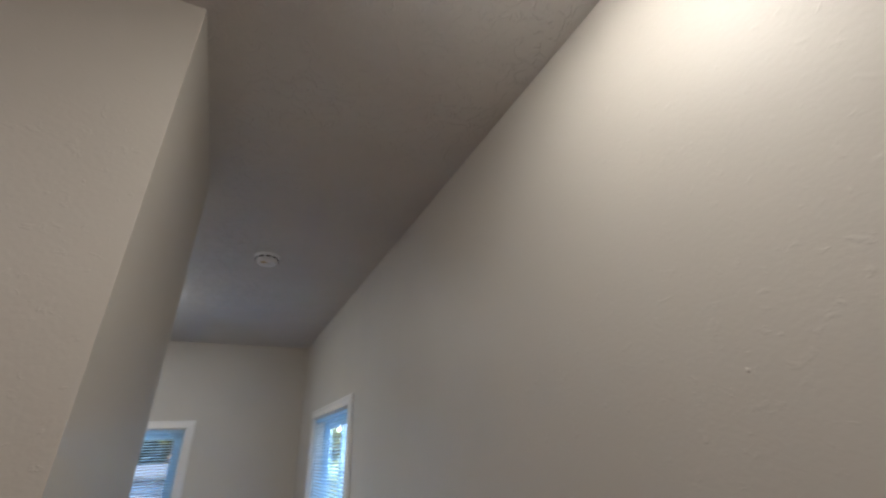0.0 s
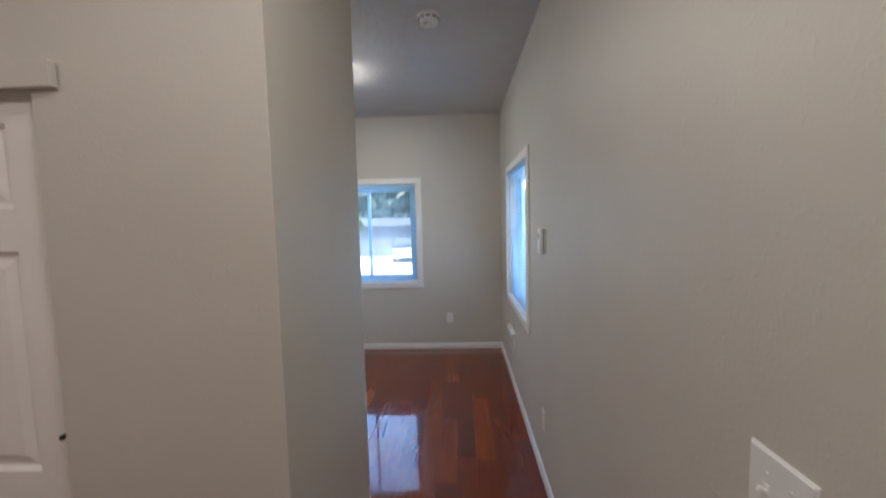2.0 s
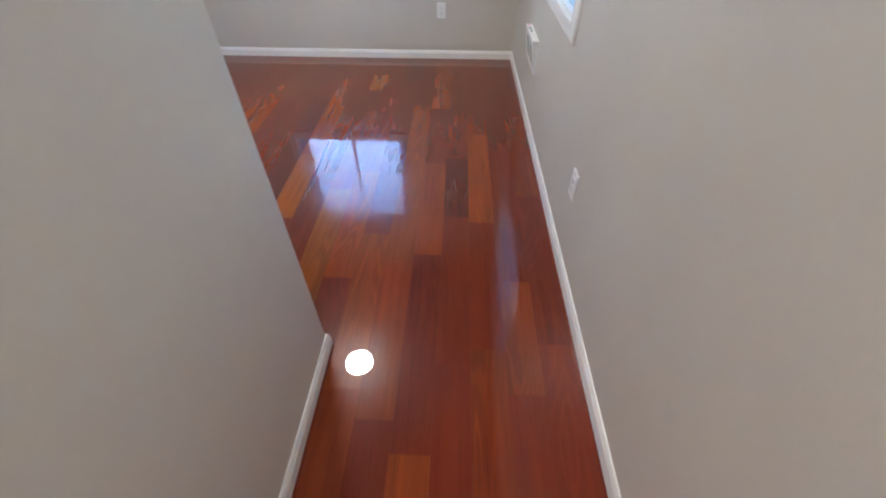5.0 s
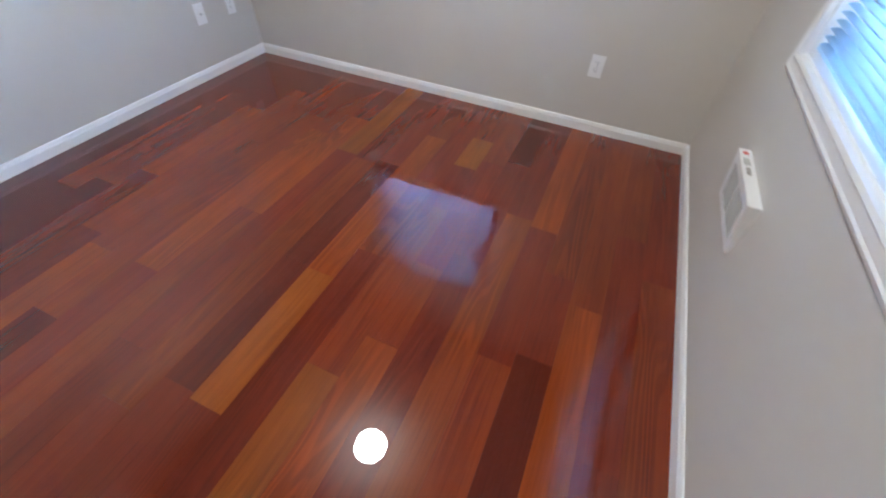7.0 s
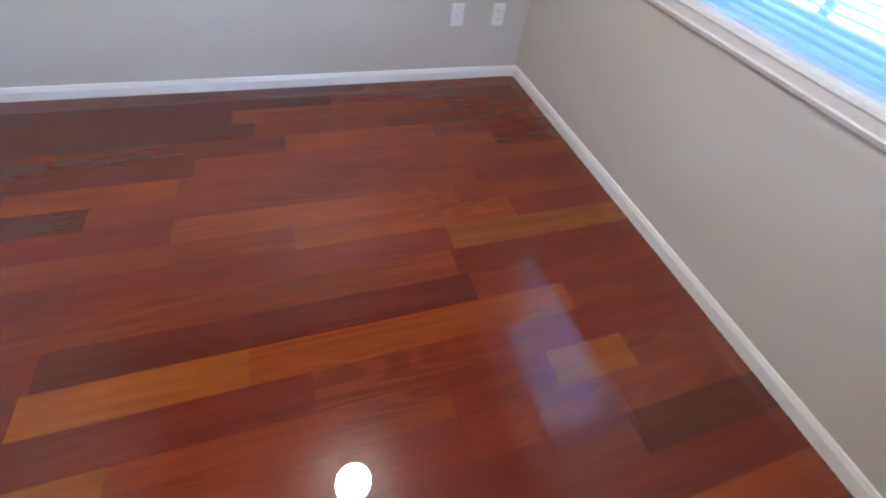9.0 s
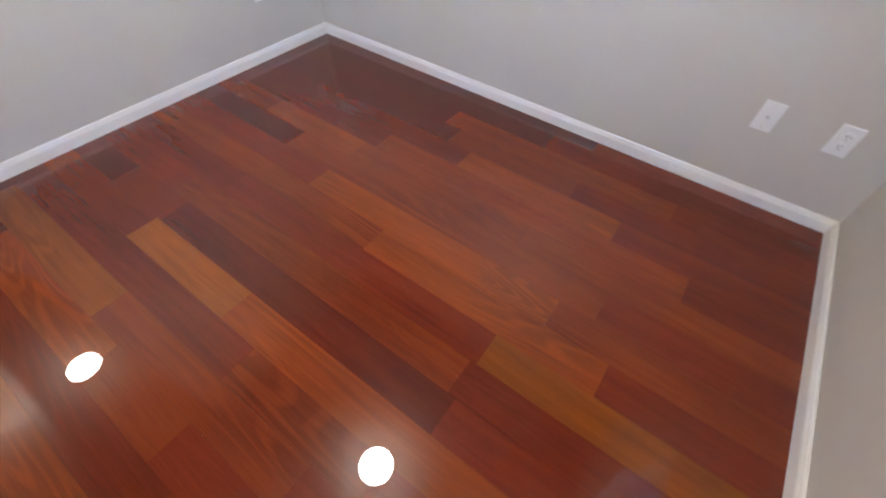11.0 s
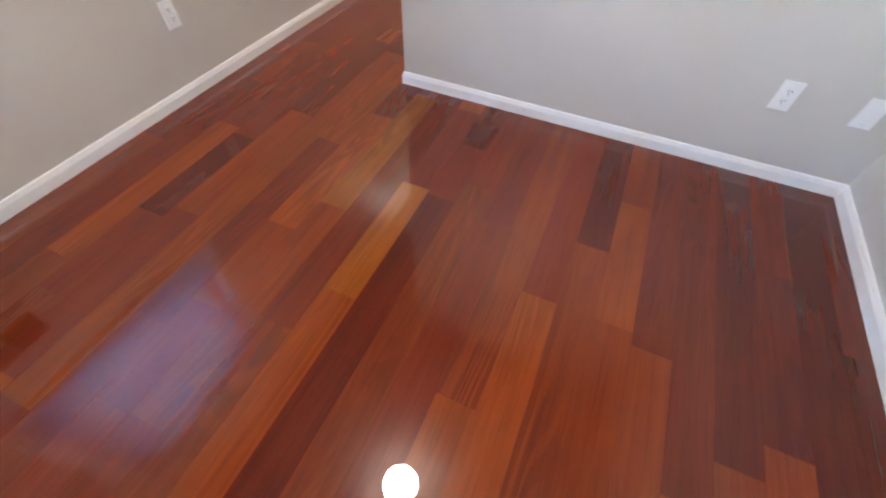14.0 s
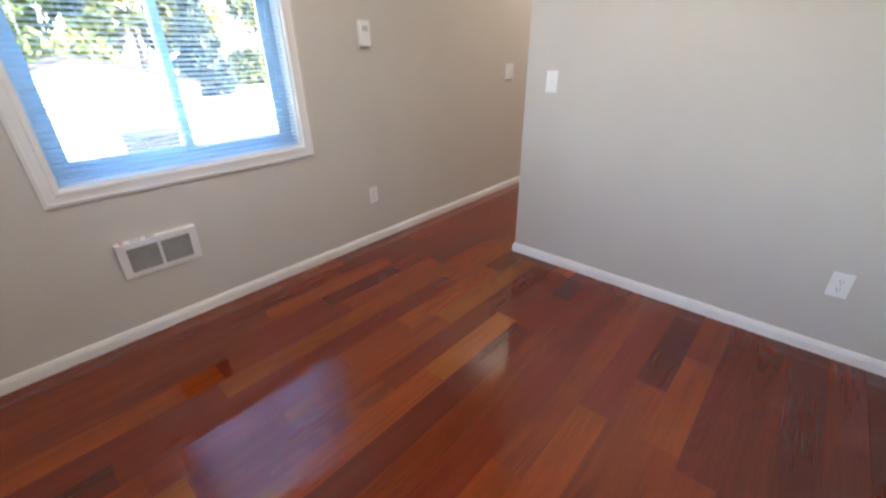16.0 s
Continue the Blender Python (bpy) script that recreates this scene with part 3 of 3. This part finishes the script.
def tree(x, y, height, spread, material, seed, label, conifer=False, low=0.3):
    rnd = random.Random(seed)
    t = thing("conifer_tree" if conifer else "tree", label, "tree", "", pose(x, y, GZ))
    b = bmesh.new()
    top = height * (0.92 if conifer else 0.6)
    cyl(b, 0.028 * height, 0.006 * height, top, pose(0, 0, top / 2), 10)
    clumps = []
    if not conifer:
        for i in range(9):
            a, r = rnd.uniform(0, 6.28), spread * rnd.uniform(0.35, 0.9)
            tip = Vector((math.cos(a) * r, math.sin(a) * r, height * rnd.uniform(low + 0.05, 0.9)))
            foot = Vector((0, 0, height * rnd.uniform(low * 0.6, 0.5)))
            d = tip - foot
            m = Matrix.Translation((tip + foot) / 2) @ d.to_track_quat("Z", "Y").to_matrix().to_4x4()
            cyl(b, 0.011 * height, 0.003 * height, d.length, m, 6)
            clumps.append((tip, spread * rnd.uniform(0.25, 0.5)))
        clumps += [(Vector((0, 0, height * 0.85)), spread * 0.5), (Vector((0, 0, height * 0.6)), spread * 0.6)]
    part("trunk", b, BARK, t)
    if conifer:
        def place(r):
            k = r.random() ** 0.7
            z = height * (0.08 + 0.92 * (1 - k))
            tier = 0.75 + 0.25 * math.sin(z * 5.0)
            rad = spread * k * tier * math.sqrt(r.uniform(0.15, 1.0))
            a = r.uniform(0, 6.28)
            return (math.cos(a) * rad, math.sin(a) * rad, z - rad * 0.25)
        me = foliage(7000, 0.045 * height, place, seed)
    else:
        def place(r):
            c, s = clumps[r.randrange(len(clumps))]
            v = Vector((r.gauss(0, 1), r.gauss(0, 1), r.gauss(0, 0.8)))
            return c + v.normalized() * s * r.uniform(0.5, 1.0)
        me = foliage(7000, 0.034 * height, place, seed)
    me.materials.append(material)
    crown = new("crown", me)
    crown.parent = t
    return t


tree(-3.9, 37.5, 9.5, 2.2, LEAF_Y, 3, "broad tree with bright yellow-green leaves")
tree(-6.7, 17.5, 3.7, 0.8, LEAF, 4, "slim green leafy tree beside the driveway", False, 0.12)
tree(-8.6, 39, 17, 5.0, NEEDLE, 5, "tall dark conifer behind the garage", True)
tree(-14.0, 41, 18, 5.5, NEEDLE, 6, "tall dark conifer behind the garage", True)
tree(-2.0, 45, 16, 5.5, NEEDLE, 7, "tall dark conifer behind the garage", True)
tree(-19.0, 34, 12, 4.0, LEAF, 8, "green leafy garden tree")
EAST = [(44, 16, 13, NEEDLE), (47, 8, 13, LEAF), (46, 1, 14, LEAF_Y), (48, -6, 13, LEAF), (44, -12, 13, LEAF_Y), (34, -13.4, 8.5, NEEDLE), (43, -23, 13, LEAF_Y), (46, -31, 14, LEAF), (44, -40, 14, LEAF_Y)]
for n, (tx, ty, th, tm) in enumerate(EAST):
    if tm is NEEDLE:
        tree(tx, ty, th, 0.32 * th, tm, 20 + n, "dark conifer beyond the yard", True)
    else:
        tree(tx, ty, th, 5.6, tm, 20 + n, "broad yellow-green tree beyond the yard" if tm is LEAF_Y else "broad green leafy tree beyond the yard", False, 0.06)
tree(-5, 52, 18, 7.0, LEAF, 31, "broad green leafy tree behind the garage", False, 0.06)
tree(-16, 50, 18, 7.0, LEAF, 32, "broad green leafy tree behind the garage", False, 0.06)
tree(4, 46, 16, 6.5, LEAF_Y, 33, "broad yellow-green tree behind the garage", False, 0.06)


def house(x0, x1, y0, y1, wall_h, label, garage):
    """A low house whose front faces -y."""
    h = thing("house", label, "house", "", pose(0, 0, GZ))
    boxpart("wall", (x0, y0, 0), (x1, y1, wall_h), SIDING, h)
    b = bmesh.new()
    ov, cx = 0.5, (x0 + x1) / 2
    pts = [(x0 - ov, y0 - ov, wall_h), (x1 + ov, y0 - ov, wall_h), (x1 + ov, y1 + ov, wall_h), (x0 - ov, y1 + ov, wall_h)]
    low = [b.verts.new(p) for p in pts]
    low2 = [b.verts.new((p[0], p[1], p[2] + 0.18)) for p in pts]
    ym = (y0 + y1) / 2
    r0, r1 = b.verts.new((x0 + 2.0, ym, wall_h + 0.75)), b.verts.new((x1 - 2.0, ym, wall_h + 0.75))
    b.faces.new(low[::-1])
    for i in range(4):
        j = (i + 1) % 4
        b.faces.new((low[i], low[j], low2[j], low2[i]))
    b.faces.new((low2[0], low2[1], r1, r0))
    b.faces.new((low2[2], low2[3], r0, r1))
    b.faces.new((low2[1], low2[2], r1))
    b.faces.new((low2[3], low2[0], r0))
    part("roof", b, ROOFM, h)
    gx0, gx1 = garage
    fr = bmesh.new()
    for lo, hi in (((gx0 - 0.12, y0 - 0.04, 0), (gx0, y0, 2.25)), ((gx1, y0 - 0.04, 0), (gx1 + 0.12, y0, 2.25)), ((gx0, y0 - 0.04, 2.12), (gx1, y0, 2.25))):
        box(fr, lo, hi)
    part("door_trim", fr, GARAGE, h)
    gd = boxpart("garage_door", (gx0, y0 - 0.008, 0), (gx1, y0 - 0.002, 2.12), GARAGE, h)
    for r in range(4):
        for c in range(6):
            px = gx0 + 0.08 + c * (gx1 - gx0) / 6
            boxpart("panel", (px, y0 - 0.022, 0.08 + r * 0.53), (px + (gx1 - gx0) / 6 - 0.16, y0 - 0.009, 0.45 + r * 0.53), GARAGE, gd, 0.006)
    wx = x0 + 1.2
    win = boxpart("window", (wx, y0 - 0.03, 0.9), (wx + 1.4, y0 - 0.004, 2.0), TRIM, h)
    boxpart("pane", (wx + 0.07, y0 - 0.036, 0.97), (wx + 1.33, y0 - 0.031, 1.93), CARGLASS, win)
    return h


house(-12.5, -0.6, 27.0, 35, 2.35, "low grey house with a pale panelled garage door", (-6.7, -3.6))


def shed():
    """A low pale outbuilding; its gable end faces -x."""
    h = thing("garage", "low white garage with a brown gable edge across the yard", "garage", "", pose(31, -5.2, GZ))
    b = bmesh.new()
    prof = [(-6.5, 0.0), (4.6, 0.0), (4.6, 1.35), (0.0, 2.75), (-6.5, 1.15)]
    a = [b.verts.new((0, y, z)) for y, z in prof]
    c = [b.verts.new((7, y, z)) for y, z in prof]
    b.faces.new(a)
    b.faces.new(c[::-1])
    for k in range(5):
        q = (k + 1) % 5
        b.faces.new((a[k], a[q], c[q], c[k]))
    part("wall", b, SHEDW, h)
    for (y0, z0), (y1, z1) in ((prof[2], prof[3]), (prof[3], prof[4])):
        b = bmesh.new()
        vs = []
        for x in (-0.5, 7.5):
            for y, z in ((y0, z0), (y1, z1)):
                vs += [b.verts.new((x, y, z + 0.01)), b.verts.new((x, y, z + 0.24))]
        for f in ((0, 1, 3, 2), (6, 7, 5, 4), (0, 4, 5, 1), (2, 3, 7, 6), (1, 5, 7, 3), (0, 2, 6, 4)):
            b.faces.new([vs[k] for k in f])
        part("roof", b, BRICK, h, "brown roof edge")


shed()


def car(m, label):
    """A dark off-road estate car; its front faces -y in its own space."""
    c = thing("car", label, "car", "", m)
    w = 0.92
    side = [(-2.2, 0.45), (-2.25, 0.80), (-2.15, 1.02), (-1.15, 1.08), (-0.75, 1.70), (1.95, 1.72), (2.2, 1.05), (2.22, 0.5), (1.8, 0.34), (-1.8, 0.34)]
    b = bmesh.new()
    rows = []
    for x, pinch in ((-w, 0.0), (-w * 0.96, 1.0), (w * 0.96, 1.0), (w, 0.0)):
        rows.append([b.verts.new((x * (0.84 if z > 1.3 else 1.0), y, z)) for y, z in side])
    rows = [rows[0], rows[3]]
    for i in range(len(side)):
        j = (i + 1) % len(side)
        b.faces.new((rows[0][i], rows[0][j], rows[1][j], rows[1][i]))
    b.faces.new(rows[0])
    b.faces.new(rows[1][::-1])
    for v in [v for v in b.verts if not v.link_faces]:
        b.verts.remove(v)
    bmesh.ops.bevel(b, geom=list(b.edges), offset=0.05, segments=2, affect="EDGES")
    body = part("body", b, CARPAINT, c, "dark blue-black painted body")
    ws = bmesh.new()
    q = [(-0.74, -1.13, 1.14), (0.74, -1.13, 1.14), (0.66, -0.80, 1.62), (-0.66, -0.80, 1.62)]
    vs = [ws.verts.new((x, y - 0.03, z)) for x, y, z in q] + [ws.verts.new((x, y + 0.01, z)) for x, y, z in q]
    for f in ((0, 1, 2, 3), (7, 6, 5, 4), (0, 4, 5, 1), (1, 5, 6, 2), (2, 6, 7, 3), (3, 7, 4, 0)):
        ws.faces.new([vs[i] for i in f])
    part("windscreen", ws, CARGLASS, c)
    for s in (-1, 1):
        boxpart("side_window", (min(s * 0.80, s * 0.90), -0.6, 1.14), (max(s * 0.80, s * 0.90), 1.7, 1.56), CARGLASS, c, 0.02)
        boxpart("headlight", (s * 0.68 - 0.17, -2.28, 0.80), (s * 0.68 + 0.17, -2.16, 0.98), CHROME, c, 0.03, "clear headlight")
        boxpart("mirror", (s * 1.0 - 0.10, -0.95, 1.10), (s * 1.0 + 0.10, -0.82, 1.26), CARPAINT, c, 0.03)
    grille = boxpart("grille", (-0.46, -2.285, 0.72), (0.46, -2.20, 0.98), CHROME, c, 0.02)
    for i in range(7):
        x = -0.38 + i * 0.127
        boxpart("slot", (x - 0.035, -2.292, 0.75), (x + 0.035, -2.280, 0.95), SLOT, grille)
    boxpart("bumper", (-0.93, -2.38, 0.42), (0.93, -2.18, 0.66), CHROME, c, 0.04, "bright metal bumper")
    for sx in (-1, 1):
        for y in (-1.45, 1.40):
            b = bmesh.new()
            cyl(b, 0.37, 0.37, 0.24, pose(sx * 0.80, y, 0.37, 0, 90), 24, 0.04)
            wheel = part("wheel", b, TYRE, c)
            b = bmesh.new()
            cyl(b, 0.22, 0.20, 0.03, pose(sx * 0.925, y, 0.37, 0, 90), 18)
            part("rim", b, CHROME, wheel)
    return c


car(pose(-4.45, 24.3, GZ + 0.02, 0, 0, 6), "dark off-road car with a chrome grille parked outside")


def bin_():
    c = thing("wheelie_bin", "dark plastic wheeled bin outside the window", "bin", "", pose(7.2, -2.72, GZ + 0.02, 0, 0, 20))
    b = bmesh.new()
    cyl(b, 0.36, 0.48, 1.42, pose(0, 0, 0.73, 0, 0, 45), 4, 0.03)
    part("body", b, BIN, c)
    boxpart("lid", (-0.37, -0.39, 1.44), (0.37, 0.39, 1.52), BIN, c, 0.03)
    for s in (-1, 1):
        b = bmesh.new()
        cyl(b, 0.10, 0.10, 0.05, pose(s * 0.27, 0.30, 0.10, 0, 90), 14)
        part("wheel", b, TYRE, c)


bin_()


# ---- the floor boards ----
PW, PX = 0.1255, -0.0183   # board width and one joint's place
floor = setting("floor", box(bmesh.new(), (XW, YS, -0.020), (0.0, 0.0, -0.004)), SUBFLOOR, "polished red cherry hardwood plank floor", "floor")
BOARDS = {}


def board_mesh(wide, long, tone):
    key = (round(wide, 3), round(long, 2), tone)
    if key not in BOARDS:
        me = bpy.data.meshes.new("plank")
        a, b = wide / 2 - 0.0002, long / 2 - 0.0002
        rings = [(a, b, -0.0035), (a, b, 0.0)]
        verts = [(sx * x, sy * y, z) for x, y, z in rings for sx, sy in ((-1, -1), (1, -1), (1, 1), (-1, 1))]
        faces = [(4, 5, 6, 7)]
        for r in (0,):
            faces += [(r + i, r + (i + 1) % 4, r + 4 + (i + 1) % 4, r + 4 + i) for i in range(4)]
        me.from_pydata(verts, [], faces)
        me.materials.append(WOODS[tone])
        BOARDS[key] = me
    return BOARDS[key]


def lay(x0, x1, y0, y1, tone, rnd):
    ob = new("plank", board_mesh(x1 - x0, y1 - y0, tone))
    ob.parent = floor
    ob.matrix_basis = pose((x0 + x1) / 2, (y0 + y1) / 2, 0, rnd.gauss(0, 0.008), rnd.gauss(0, 0.022), 0)


KNOWN = {}


def course(k, *rows):
    """Known boards of one column, from the north wall on: (tone, southern end in metres from that wall)."""
    north = 0.0
    KNOWN[k] = []
    for tone, south in rows:
        KNOWN[k].append((-south, -north, tone))
        north = south


course(-1, (1, 1.1), (2, 2.0), (1, 2.9))
course(-2, (2, 0.87), (1, 1.9), (1, 2.6))
course(-3, (2, 1.35), (3, 2.22), (1, 2.93), (2, 3.8))
course(-4, (2, 1.23), (1, 1.64), (0, 2.18), (1, 3))
course(-5, (3, 0.99), (1, 1.7), (2, 2.45), (1, 3.3))
course(-6, (1, 0.95), (3, 2.5), (2, 3.2))
course(-7, (0, 0.54), (1, 1.3), (1, 2.32), (3, 3.1))
course(-8, (2, 0.6), (1, 1.05), (1, 1.41), (2, 1.8), (3, 2.6), (1, 3.3))
course(-9, (2, 0.4), (4, 0.7), (1, 1.06), (2, 1.97), (4, 2.86), (1, 2.93))
course(-10, (1, 0.9), (2, 1.45), (1, 2.93))
course(-11, (2, 0.5), (3, 1.63), (4, 2.22), (1, 2.83), (3, 2.93))
course(-12, (1, 0.85), (0, 1.62), (0, 2.2), (1, 2.57), (0, 2.76), (1, 2.93))
course(-13, (1, 0.88), (2, 2.32), (1, 2.93))
course(-14, (4, 0.86), (1, 2.16), (1, 2.93))
course(-15, (1, 0.52), (3, 1.46), (2, 2.93))
course(-16, (2, 0.75), (3, 1.9), (1, 2.93))
course(-17, (1, 0.62), (2, 2.2), (0, 2.93))
course(-18, (2, 1), (2, 1.9), (3, 2.5), (2, 2.93))
course(-19, (1, 0.4), (2, 1.85), (1, 2.93))
course(-20, (1, 0.71), (3, 1.46), (1, 2.4), (1, 2.93))
course(-21, (1, 0.95), (2, 1.6), (0, 2.93))
course(-22, (1, 0.55), (2, 1.7), (0, 2.35), (1, 2.93))
course(-23, (1, 1.2), (0, 1.8), (0, 2.93))
course(-24, (1, 1), (0, 2.1), (0, 2.93))


def column(k, rnd):
    x0, x1 = max(XW, PX + PW * k), min(0.0, PX + PW * (k + 1))
    if x1 - x0 < 0.01:
        return
    spans = [(YS, 0.0)] if x1 > XP - 0.02 else [(YS, YC + 0.03), (YB, 0.0)]
    for lo, hi in spans:
        fixed = sorted((max(a, lo), b, t) for a, b, t in KNOWN.get(k, []) if b <= hi + 0.01 and b > lo + 0.01)
        free, y = [], lo
        for a, b, t in fixed:
            if a - y > 0.02:
                free.append((y, a))
            lay(x0, x1, a, b, t, rnd)
            y = b
        if hi - y > 0.02:
            free.append((y, hi))
        for a, b in free:
            y = a
            first = rnd.uniform(0.2, 1.1)
            while y < b - 1e-6:
                e = y + (first if y == a and not fixed else rnd.choice((0.45, 0.6, 0.75, 0.9, 1.05, 1.2)))
                if b - e < 0.28:
                    e = b
                tone = rnd.choices((0, 1, 2, 3, 4), (0.1, 9, 7, 2, 0.2))[0]
                lay(x0, x1, y, e, tone, rnd)
                y = e


boards_rnd = random.Random(11)
for k in range(-24, 1):
    column(k, boards_rnd)
